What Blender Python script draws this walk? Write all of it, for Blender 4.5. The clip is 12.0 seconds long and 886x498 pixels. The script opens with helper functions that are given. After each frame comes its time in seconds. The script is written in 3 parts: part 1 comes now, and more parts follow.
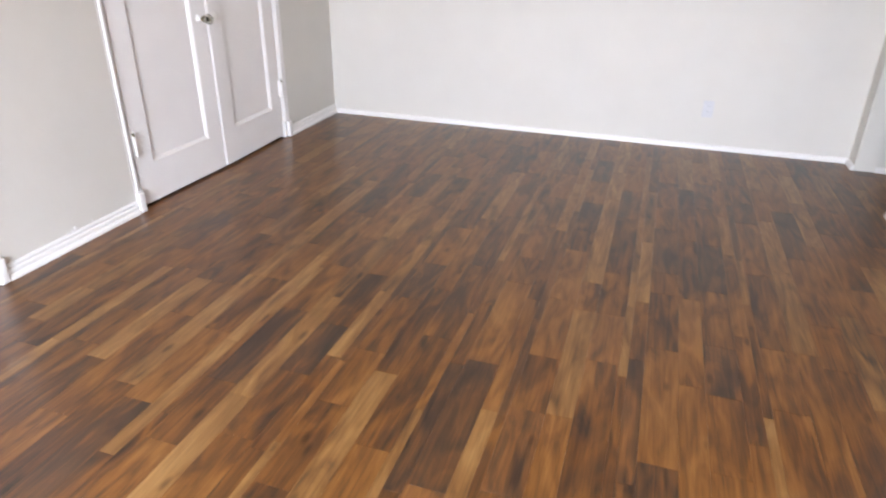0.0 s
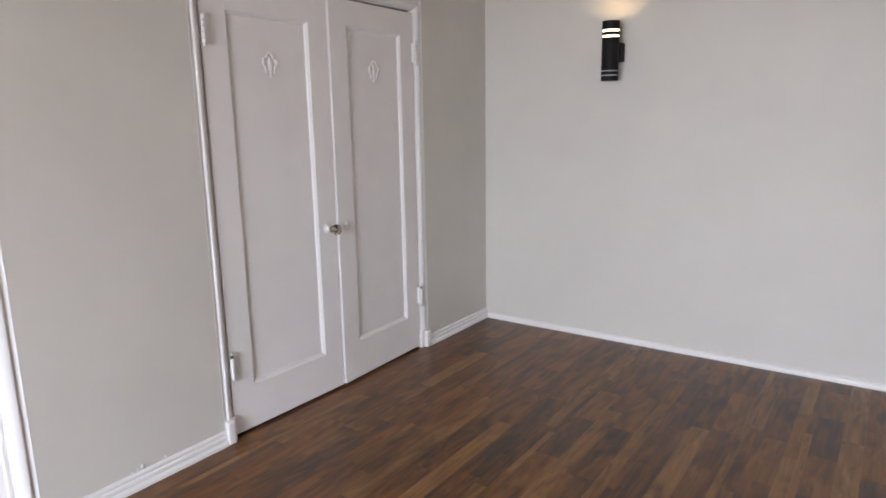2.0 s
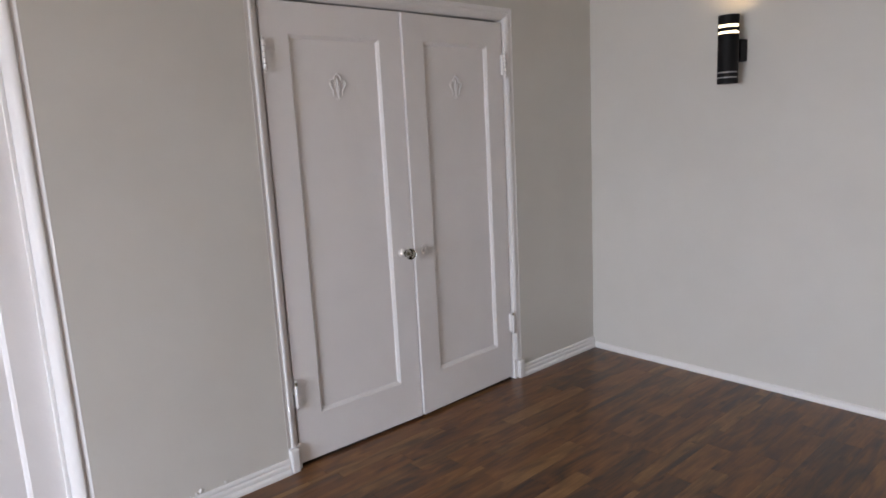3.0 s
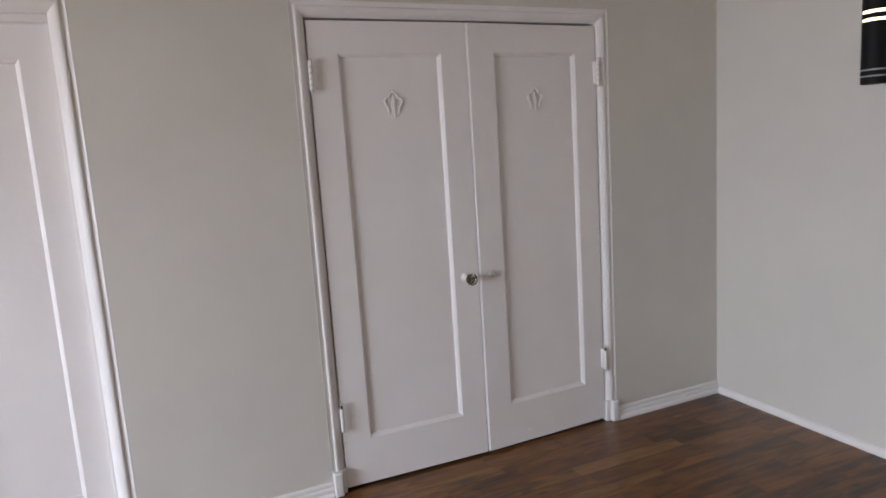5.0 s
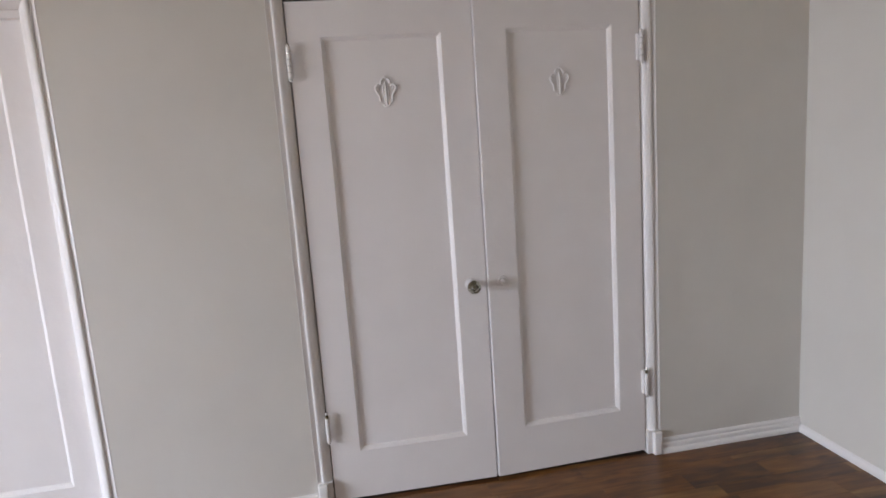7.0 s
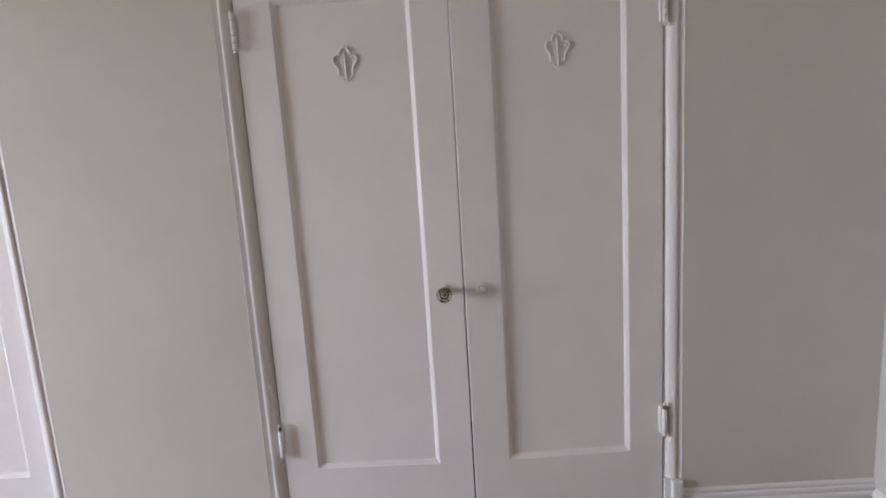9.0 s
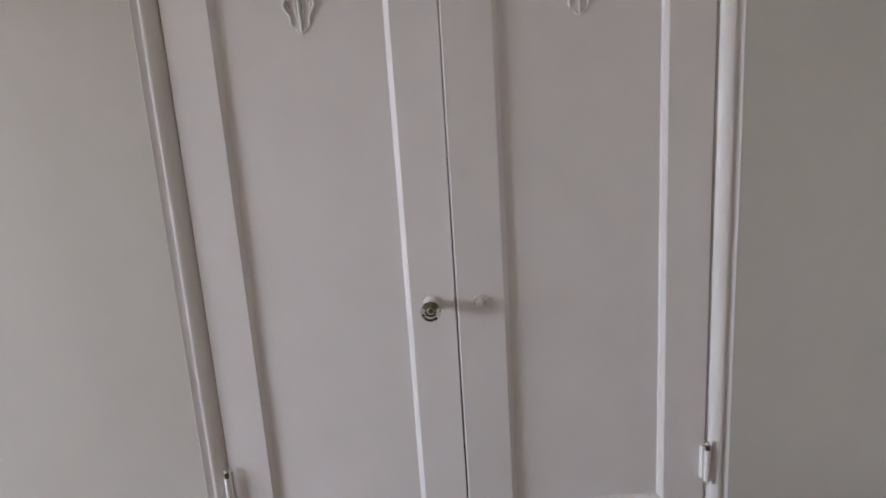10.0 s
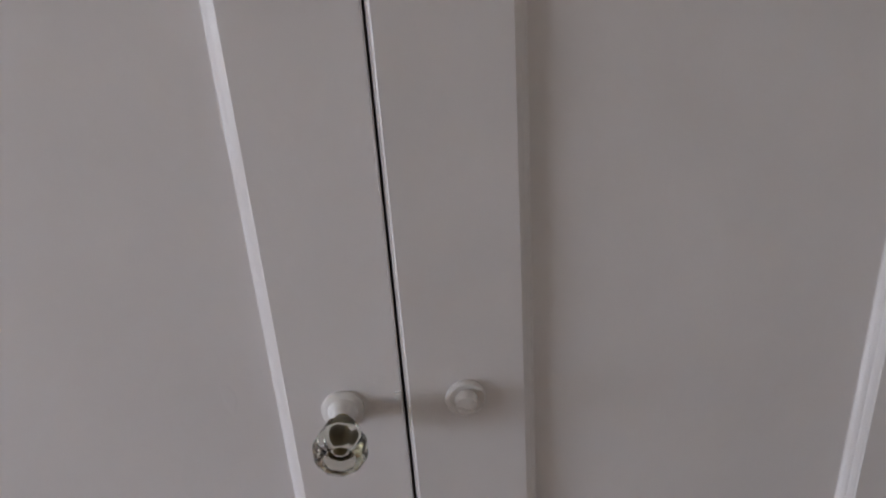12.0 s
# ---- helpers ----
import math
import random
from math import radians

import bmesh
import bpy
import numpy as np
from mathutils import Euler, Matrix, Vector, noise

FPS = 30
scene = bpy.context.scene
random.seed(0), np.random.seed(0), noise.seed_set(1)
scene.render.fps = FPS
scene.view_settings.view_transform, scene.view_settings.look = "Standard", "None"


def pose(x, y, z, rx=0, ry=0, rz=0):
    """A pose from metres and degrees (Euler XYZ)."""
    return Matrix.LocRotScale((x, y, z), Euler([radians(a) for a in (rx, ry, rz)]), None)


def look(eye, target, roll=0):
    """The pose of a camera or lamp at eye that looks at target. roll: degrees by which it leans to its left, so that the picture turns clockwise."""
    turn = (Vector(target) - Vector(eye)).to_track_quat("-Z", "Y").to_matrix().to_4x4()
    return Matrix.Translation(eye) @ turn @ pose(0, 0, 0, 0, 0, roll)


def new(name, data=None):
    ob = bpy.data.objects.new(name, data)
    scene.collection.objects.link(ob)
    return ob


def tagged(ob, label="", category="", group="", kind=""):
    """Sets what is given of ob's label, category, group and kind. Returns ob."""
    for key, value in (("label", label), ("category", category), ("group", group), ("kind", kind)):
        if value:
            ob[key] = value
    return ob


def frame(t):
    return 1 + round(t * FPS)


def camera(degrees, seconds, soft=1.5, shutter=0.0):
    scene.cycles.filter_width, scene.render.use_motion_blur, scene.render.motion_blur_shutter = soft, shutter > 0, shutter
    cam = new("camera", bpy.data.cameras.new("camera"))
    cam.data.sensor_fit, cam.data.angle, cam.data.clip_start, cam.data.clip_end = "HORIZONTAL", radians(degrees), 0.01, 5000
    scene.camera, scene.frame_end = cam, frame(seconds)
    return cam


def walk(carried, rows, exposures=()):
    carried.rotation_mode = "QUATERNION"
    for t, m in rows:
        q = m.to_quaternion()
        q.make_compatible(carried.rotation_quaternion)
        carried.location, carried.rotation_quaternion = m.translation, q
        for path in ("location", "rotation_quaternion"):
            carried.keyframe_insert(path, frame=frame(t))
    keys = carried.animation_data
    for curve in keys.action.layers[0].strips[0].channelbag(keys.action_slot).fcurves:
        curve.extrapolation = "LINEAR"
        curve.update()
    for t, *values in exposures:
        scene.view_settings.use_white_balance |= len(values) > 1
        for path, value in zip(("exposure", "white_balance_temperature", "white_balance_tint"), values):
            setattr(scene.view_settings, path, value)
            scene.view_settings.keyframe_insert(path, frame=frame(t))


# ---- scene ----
cam = camera(68.7, 12.0, soft=1.7, shutter=0.2)
PATH = [
    (0, (2.46, -3.253, 1.34), (1.914, -1.541, 0.461), 0.9),
    (0.2, (2.462, -3.177, 1.359), (1.777, -1.476, 0.562), 1.2),
    (0.5, (2.519, -3.04, 1.385), (1.715, -1.344, 0.696), 1.7),
    (1, (2.449, -2.835, 1.404), (1.51, -1.164, 0.833), -0.0),
    (1.5, (2.388, -2.616, 1.458), (1.387, -0.947, 0.997), -0.9),
    (2, (2.379, -2.413, 1.442), (1.249, -0.812, 1.042), -1.0),
    (2.5, (2.422, -2.129, 1.464), (1.055, -0.723, 1.071), -0.6),
    (3, (2.507, -1.983, 1.458), (1.021, -0.691, 1.107), -3.0),
    (3.2, (2.57, -1.942, 1.493), (1.066, -0.689, 1.08), -2.7),
    (4.8, (2.733, -1.387, 1.496), (0.939, -0.563, 1.176), -4.0),
    (5, (2.673, -1.337, 1.473), (0.859, -0.549, 1.176), -3.7),
    (5.2, (2.63, -1.266, 1.48), (0.794, -0.534, 1.171), -2.8),
    (5.5, (2.581, -1.178, 1.464), (0.747, -0.445, 1.149), -4.6),
    (5.7, (2.572, -1.111, 1.466), (0.711, -0.437, 1.174), -4.4),
    (6, (2.6, -0.964, 1.465), (0.686, -0.469, 1.164), -3.4),
    (6.3, (2.585, -0.83, 1.498), (0.657, -0.428, 1.148), -3.0),
    (6.5, (2.592, -0.773, 1.484), (0.655, -0.404, 1.154), -3.8),
    (7, (2.567, -0.635, 1.497), (0.627, -0.288, 1.157), -4.0),
    (7.2, (2.505, -0.61, 1.491), (0.561, -0.266, 1.168), -3.3),
    (8.8, (2.277, -0.072, 1.473), (0.308, -0.055, 1.122), -3.1),
    (9, (2.232, -0.036, 1.461), (0.267, -0.062, 1.089), -3.6),
    (9.5, (1.993, -0.009, 1.437), (0.031, -0.064, 1.053), -3.2),
    (9.7, (1.872, -0.02, 1.436), (-0.094, -0.066, 1.069), -2.7),
    (10, (1.726, -0.006, 1.436), (-0.225, -0.03, 0.993), -3.7),
    (10.5, (1.433, 0.054, 1.417), (-0.500, -0.041, 0.912), -3.6),
    (11, (1.155, 0.064, 1.409), (-0.742, -0.094, 0.795), -3.9),
    (11.5, (0.873, 0.004, 1.384), (-1.009, 0.069, 0.71), -4.7),
    (12, (0.605, -0.008, 1.306), (-1.243, 0.18, 0.566), -4.2),
]
walk(cam, [(t, look(eye, target, roll)) for t, eye, target, roll in PATH],
     exposures=[(0.0, 1.04), (0.5, 1.12), (1.0, 0.90), (1.5, 0.62), (2.0, 0.36), (2.5, 0.16), (3.0, 0.04), (5.0, 0.04), (5.5, 0.04), (6.5, 0.14), (7.0, 0.21), (9.0, 0.14), (10.0, 0.02), (11.0, -0.13), (12.0, -0.30)])

# ---- world, sun and large lights ----
world = bpy.data.worlds.new("overcast_sky")
scene.world = world
world.use_nodes = True
wn = world.node_tree.nodes
sky = wn.new("ShaderNodeTexSky")
sky.sky_type = 'NISHITA'
sky.sun_disc = False
sky.sun_elevation = radians(40)
sky.sun_rotation = radians(0)
wn["Background"].inputs["Strength"].default_value = 0.1
world.node_tree.links.new(sky.outputs[0], wn["Background"].inputs["Color"])

sun = new("sun", bpy.data.lights.new("sun", 'SUN'))
sun.data.energy, sun.data.angle, sun.data.color = 1.0, radians(12), (1.0, 0.96, 0.9)
sun.matrix_world = look((0, 8, 7), (0, 0, 0))

# the room, in metres: the closet doors are in the wall x = 0, their meeting line is y = 0
FAR_Y, RIGHT_X, SOUTH_Y, CEIL_Z = 1.494, 3.75, -5.6, 2.62
WIN = (1.0, 3.1, 0.62, 2.2)  # window opening in the south wall: x0, x1, z0, z1


def window_lamp(name, energy, color, rise):
    """Daylight through the window: rise is how far the light climbs (or falls) over two metres."""
    lamp = new(name, bpy.data.lights.new(name, 'AREA'))
    lamp.data.shape, lamp.data.spread = 'RECTANGLE', radians(135)
    lamp.data.size, lamp.data.size_y = WIN[1] - WIN[0] - 0.1, WIN[3] - WIN[2] - 0.1
    lamp.data.energy, lamp.data.color = energy, color
    mid = ((WIN[0] + WIN[1]) / 2, (WIN[2] + WIN[3]) / 2)
    lamp.matrix_world = look((mid[0], SOUTH_Y - 0.02, mid[1]), (mid[0], SOUTH_Y + 2.0, mid[1] + rise))
    return lamp


window_lamp("window_skylight", 174.0, (0.760, 0.866, 1.05), -1.9)  # cool light falling in from the sky
window_lamp("window_groundlight", 14.0, (1.0, 0.73, 0.38), 0.9)  # warm light thrown up by the sunlit ground


# ---- materials ----
def nodes_of(name):
    m = bpy.data.materials.new(name)
    m.use_nodes = True
    nt = m.node_tree
    return m, nt, nt.nodes, nt.links, nt.nodes["Principled BSDF"]


def paint(name, color, rough, grain=220.0, bump=0.12, mottling=0.05, wave=3.0, swell=0.0):
    """Brushed or rolled paint: fine stipple, broad unevenness, slight change of shade."""
    m, nt, n, l, bsdf = nodes_of(name)
    geo = n.new("ShaderNodeNewGeometry")
    broad = n.new("ShaderNodeTexNoise")
    broad.inputs["Scale"].default_value, broad.inputs["Detail"].default_value = wave, 4
    fine = n.new("ShaderNodeTexNoise")
    fine.inputs["Scale"].default_value, fine.inputs["Detail"].default_value = grain, 3
    mid = n.new("ShaderNodeTexNoise")
    mid.inputs["Scale"].default_value, mid.inputs["Detail"].default_value = 22, 3
    for t in (broad, fine, mid):
        l.new(geo.outputs["Position"], t.inputs["Vector"])
    ramp = n.new("ShaderNodeValToRGB")
    lo = [c * (1 - mottling) for c in color]
    ramp.color_ramp.elements[0].position, ramp.color_ramp.elements[1].position = 0.3, 0.7
    ramp.color_ramp.elements[0].color = (*lo, 1)
    ramp.color_ramp.elements[1].color = (*color, 1)
    l.new(broad.outputs["Fac"], ramp.inputs["Fac"])
    l.new(ramp.outputs["Color"], bsdf.inputs["Base Color"])
    rr = n.new("ShaderNodeMapRange")
    rr.inputs["To Min"].default_value, rr.inputs["To Max"].default_value = rough - 0.06, rough + 0.08
    l.new(mid.outputs["Fac"], rr.inputs["Value"])
    l.new(rr.outputs["Result"], bsdf.inputs["Roughness"])
    mixer = n.new("ShaderNodeMath")
    mixer.operation = 'MULTIPLY_ADD'
    mixer.inputs[1].default_value = 3.0
    l.new(mid.outputs["Fac"], mixer.inputs[0])
    l.new(fine.outputs["Fac"], mixer.inputs[2])
    # sparse nicks and drips under the paint
    flaw = n.new("ShaderNodeTexNoise")
    flaw.inputs["Scale"].default_value, flaw.inputs["Detail"].default_value = 30, 2
    fmap = n.new("ShaderNodeMapping")
    fmap.inputs["Scale"].default_value = (1, 1, 0.35)
    l.new(geo.outputs["Position"], fmap.inputs["Vector"])
    l.new(fmap.outputs[0], flaw.inputs["Vector"])
    nick = n.new("ShaderNodeMapRange")
    nick.inputs["From Min"].default_value, nick.inputs["From Max"].default_value = 0.70, 0.76
    nick.inputs["To Max"].default_value = 1.2
    l.new(flaw.outputs["Fac"], nick.inputs["Value"])
    total = n.new("ShaderNodeMath")
    l.new(mixer.outputs[0], total.inputs[0])
    l.new(nick.outputs["Result"], total.inputs[1])
    b = n.new("ShaderNodeBump")
    b.inputs["Strength"].default_value, b.inputs["Distance"].default_value = bump, 0.002
    l.new(total.outputs[0], b.inputs["Height"])
    if swell:  # slow unevenness of the plaster or wood under the paint, in metres
        under = n.new("ShaderNodeBump")
        under.inputs["Distance"].default_value = swell
        l.new(broad.outputs["Fac"], under.inputs["Height"])
        l.new(under.outputs["Normal"], b.inputs["Normal"])
    l.new(b.outputs["Normal"], bsdf.inputs["Normal"])
    return m


def plain(name, color, rough, metallic=0.0, bump=0.0):
    m, nt, n, l, bsdf = nodes_of(name)
    noi = n.new("ShaderNodeTexNoise")
    noi.inputs["Scale"].default_value, noi.inputs["Detail"].default_value = 60, 4
    geo = n.new("ShaderNodeNewGeometry")
    l.new(geo.outputs["Position"], noi.inputs["Vector"])
    ramp = n.new("ShaderNodeValToRGB")
    ramp.color_ramp.elements[0].color = (*[c * 0.85 for c in color], 1)
    ramp.color_ramp.elements[1].color = (*[min(1, c * 1.1) for c in color], 1)
    l.new(noi.outputs["Fac"], ramp.inputs["Fac"])
    l.new(ramp.outputs["Color"], bsdf.inputs["Base Color"])
    bsdf.inputs["Roughness"].default_value, bsdf.inputs["Metallic"].default_value = rough, metallic
    if bump:
        b = n.new("ShaderNodeBump")
        b.inputs["Strength"].default_value, b.inputs["Distance"].default_value = bump, 0.001
        l.new(noi.outputs["Fac"], b.inputs["Height"])
        l.new(b.outputs["Normal"], bsdf.inputs["Normal"])
    return m


def glowing(name, color, strength):
    m, nt, n, l, bsdf = nodes_of(name)
    bsdf.inputs["Base Color"].default_value = (0.85, 0.83, 0.78, 1)
    bsdf.inputs["Emission Color"].default_value = (*color, 1)
    bsdf.inputs["Emission Strength"].default_value = strength
    return m


def glass(name, color=(1, 1, 1), rough=0.0):
    m, nt, n, l, bsdf = nodes_of(name)
    bsdf.inputs["Base Color"].default_value = (*color, 1)
    bsdf.inputs["Transmission Weight"].default_value = 1.0
    bsdf.inputs["Roughness"].default_value = rough
    bsdf.inputs["IOR"].default_value = 1.5
    return m


def laminate(name, stops):
    """Printed acacia laminate: every strip its own tone, with long grain, dark clouds and knots."""
    m, nt, n, l, bsdf = nodes_of(name)
    geo, info = n.new("ShaderNodeNewGeometry"), n.new("ShaderNodeObjectInfo")
    add = n.new("ShaderNodeMath")
    l.new(geo.outputs["Random Per Island"], add.inputs[0])
    l.new(info.outputs["Random"], add.inputs[1])
    own = n.new("ShaderNodeMath")
    own.operation = 'FRACT'
    l.new(add.outputs[0], own.inputs[0])
    # grain runs along y; each strip is shifted to a place of its own in the pattern
    shift = n.new("ShaderNodeCombineXYZ")
    far = n.new("ShaderNodeMath")
    far.operation = 'MULTIPLY'
    far.inputs[1].default_value = 37.0
    l.new(own.outputs[0], far.inputs[0])
    l.new(far.outputs[0], shift.inputs["Z"])
    l.new(far.outputs[0], shift.inputs["Y"])
    at = n.new("ShaderNodeVectorMath")
    l.new(geo.outputs["Position"], at.inputs[0])
    l.new(shift.outputs[0], at.inputs[1])

    def noise_of(sx, sy, detail, distort=0.0):
        mp = n.new("ShaderNodeMapping")
        mp.inputs["Scale"].default_value = (sx, sy, 1.0)
        l.new(at.outputs[0], mp.inputs["Vector"])
        t = n.new("ShaderNodeTexNoise")
        t.inputs["Scale"].default_value, t.inputs["Detail"].default_value = 1.0, detail
        t.inputs["Distortion"].default_value = distort
        l.new(mp.outputs[0], t.inputs["Vector"])
        return t

    clouds, streak, fine = noise_of(15, 3.4, 4, 1.2), noise_of(58, 2.3, 5, 0.9), noise_of(240, 9, 3)
    # tone = the strip's own + clouds + streaks
    mixed = n.new("ShaderNodeMath")
    mixed.operation = 'MULTIPLY_ADD'
    mixed.inputs[1].default_value = 1.5
    l.new(clouds.outputs["Fac"], mixed.inputs[0])
    half = n.new("ShaderNodeMath")
    half.operation = 'MULTIPLY_ADD'
    half.inputs[1].default_value, half.inputs[2].default_value = 0.31, -0.295
    l.new(own.outputs[0], half.inputs[0])
    l.new(half.outputs[0], mixed.inputs[2])
    more = n.new("ShaderNodeMath")
    more.operation = 'MULTIPLY_ADD'
    more.inputs[1].default_value = 0.85
    l.new(streak.outputs["Fac"], more.inputs[0])
    less = n.new("ShaderNodeMath")
    less.operation = 'SUBTRACT'
    less.inputs[1].default_value = 0.49
    l.new(mixed.outputs[0], less.inputs[0])
    l.new(less.outputs[0], more.inputs[2])
    ramp = n.new("ShaderNodeValToRGB")
    cr = ramp.color_ramp
    while len(cr.elements) < len(stops):
        cr.elements.new(0.5)
    for e, (p, c) in zip(cr.elements, stops):
        e.position, e.color = p, (*c, 1)
    l.new(more.outputs[0], ramp.inputs["Fac"])
    dark = n.new("ShaderNodeMix")
    dark.data_type, dark.blend_type = 'RGBA', 'MULTIPLY'
    dark.inputs["Factor"].default_value = 0.35
    l.new(ramp.outputs["Color"], dark.inputs["A"])
    fr = n.new("ShaderNodeValToRGB")
    fr.color_ramp.elements[0].position, fr.color_ramp.elements[1].position = 0.3, 0.62
    fr.color_ramp.elements[0].color = (0.35, 0.33, 0.32, 1)
    l.new(fine.outputs["Fac"], fr.inputs["Fac"])
    l.new(fr.outputs["Color"], dark.inputs["B"])
    # a few small dark knots
    kn = n.new("ShaderNodeTexVoronoi")
    kmap = n.new("ShaderNodeMapping")
    kmap.inputs["Scale"].default_value = (9, 3.4, 1)
    l.new(at.outputs[0], kmap.inputs["Vector"])
    l.new(kmap.outputs[0], kn.inputs["Vector"])
    kn.inputs["Scale"].default_value = 1.0
    kr = n.new("ShaderNodeValToRGB")
    kr.color_ramp.elements[0].position, kr.color_ramp.elements[1].position = 0.05, 0.13
    kr.color_ramp.elements[0].color = (0.3, 0.26, 0.24, 1)
    kr.color_ramp.elements[1].color = (1, 1, 1, 1)
    l.new(kn.outputs["Distance"], kr.inputs["Fac"])
    knots = n.new("ShaderNodeMix")
    knots.data_type, knots.blend_type = 'RGBA', 'MULTIPLY'
    knots.inputs["Factor"].default_value = 0.8
    l.new(dark.outputs["Result"], knots.inputs["A"])
    l.new(kr.outputs["Color"], knots.inputs["B"])
    l.new(knots.outputs["Result"], bsdf.inputs["Base Color"])
    rr = n.new("ShaderNodeMapRange")
    rr.inputs["To Min"].default_value, rr.inputs["To Max"].default_value = 0.25, 0.38
    l.new(streak.outputs["Fac"], rr.inputs["Value"])
    l.new(rr.outputs["Result"], bsdf.inputs["Roughness"])
    bsdf.inputs["Specular IOR Level"].default_value = 0.5
    b = n.new("ShaderNodeBump")
    b.inputs["Strength"].default_value, b.inputs["Distance"].default_value = 0.15, 0.0008
    l.new(fine.outputs["Fac"], b.inputs["Height"])
    l.new(b.outputs["Normal"], bsdf.inputs["Normal"])
    return m


WALL = paint("wall_paint", (0.646, 0.614, 0.566), 0.55, grain=300, bump=0.10, mottling=0.04, swell=0.006)
CEILING = paint("ceiling_paint", (0.68, 0.62, 0.51), 0.8)
DOOR = paint("door_enamel", (0.83, 0.791, 0.778), 0.42, grain=120, bump=0.12, mottling=0.04, wave=5, swell=0.002)
TRIM = paint("trim_enamel", (0.82, 0.79, 0.775), 0.43, grain=120, bump=0.14, mottling=0.03, wave=9)
HARDWARE = paint("hardware_enamel", (0.82, 0.79, 0.775), 0.27, grain=420, bump=0.2, mottling=0.03, wave=40)
DARK_WOOD = laminate("laminate_dark_strip", [(0.0, (0.0223, 0.0132, 0.0104)), (0.30, (0.0529, 0.0266, 0.0143)), (0.50, (0.0949, 0.0411, 0.0156)),
                                            (0.72, (0.1558, 0.0616, 0.0179)), (1.0, (0.2243, 0.0943, 0.0261))])
MID_WOOD = laminate("laminate_brown_strip", [(0.0, (0.0193, 0.0112, 0.0082)), (0.20, (0.0461, 0.0215, 0.0105)), (0.42, (0.0997, 0.0384, 0.0112)),
                                            (0.66, (0.1672, 0.0642, 0.0138)), (1.0, (0.2423, 0.1059, 0.0267))])
TAN_WOOD = laminate("laminate_tan_strip", [(0.0, (0.0303, 0.0175, 0.0112)), (0.2, (0.0875, 0.0407, 0.0153)), (0.42, (0.1629, 0.0725, 0.0207)),
                                          (0.70, (0.2384, 0.1156, 0.0349)), (1.0, (0.3162, 0.1685, 0.0587))])
SUBFLOOR = plain("subfloor", (0.05, 0.035, 0.025), 0.9)
BLACK = plain("sconce_black", (0.007, 0.006, 0.0068), 0.62)
BLACK.node_tree.nodes["Principled BSDF"].inputs["Specular IOR Level"].default_value = 0.22
GREY_LENS = plain("frosted_lens", (0.45, 0.44, 0.43), 0.5)
LAMP_LENS = glowing("lit_lens", (1.0, 0.80, 0.50), 5.0)
BRASS = plain("aged_brass", (0.30, 0.25, 0.12), 0.3, metallic=1.0)
STEEL = plain("worn_steel", (0.72, 0.70, 0.68), 0.3, metallic=0.6)
DARK_BRASS = plain("dull_brass", (0.23, 0.20, 0.125), 0.32, metallic=1.0)
KNOB_GLASS = glass("knob_glass", (0.80, 0.81, 0.74))
PANE = glass("window_glass")
PLASTIC = plain("outlet_plastic", (0.60, 0.595, 0.615), 0.4)
SLOT = plain("outlet_slot", (0.25, 0.25, 0.26), 0.6)
GROUND = plain("outside_ground", (0.2, 0.2, 0.18), 0.9)


# ---- mesh helpers ----
def part(name, bm, material, parent=None, label="", smooth=False):
    me = bpy.data.meshes.new(name)
    bmesh.ops.recalc_face_normals(bm, faces=bm.faces)
    bm.to_mesh(me)
    bm.free()
    me.materials.append(material)
    if smooth:
        me.polygons.foreach_set("use_smooth", [True] * len(me.polygons))
        me.set_sharp_from_angle(angle=radians(40))
    ob = new(name, me)
    if parent:
        ob.parent = parent
    if label:
        ob["label"] = label
    return ob


def box(bm, x0, x1, y0, y1, z0, z1, bevel=0.0, seg=2):
    v = [bm.verts.new(p) for p in ((x0, y0, z0), (x1, y0, z0), (x1, y1, z0), (x0, y1, z0), (x0, y0, z1), (x1, y0, z1), (x1, y1, z1), (x0, y1, z1))]
    faces = [bm.faces.new([v[i] for i in f]) for f in ((0, 3, 2, 1), (4, 5, 6, 7), (0, 1, 5, 4), (1, 2, 6, 5), (2, 3, 7, 6), (3, 0, 4, 7))]
    if bevel:
        edges = list({e for f in faces for e in f.edges})
        bmesh.ops.bevel(bm, geom=edges, offset=bevel, segments=seg, affect='EDGES', profile=0.6)
    return bm


def boxed(*args, **kw):
    return box(bmesh.new(), *args, **kw)


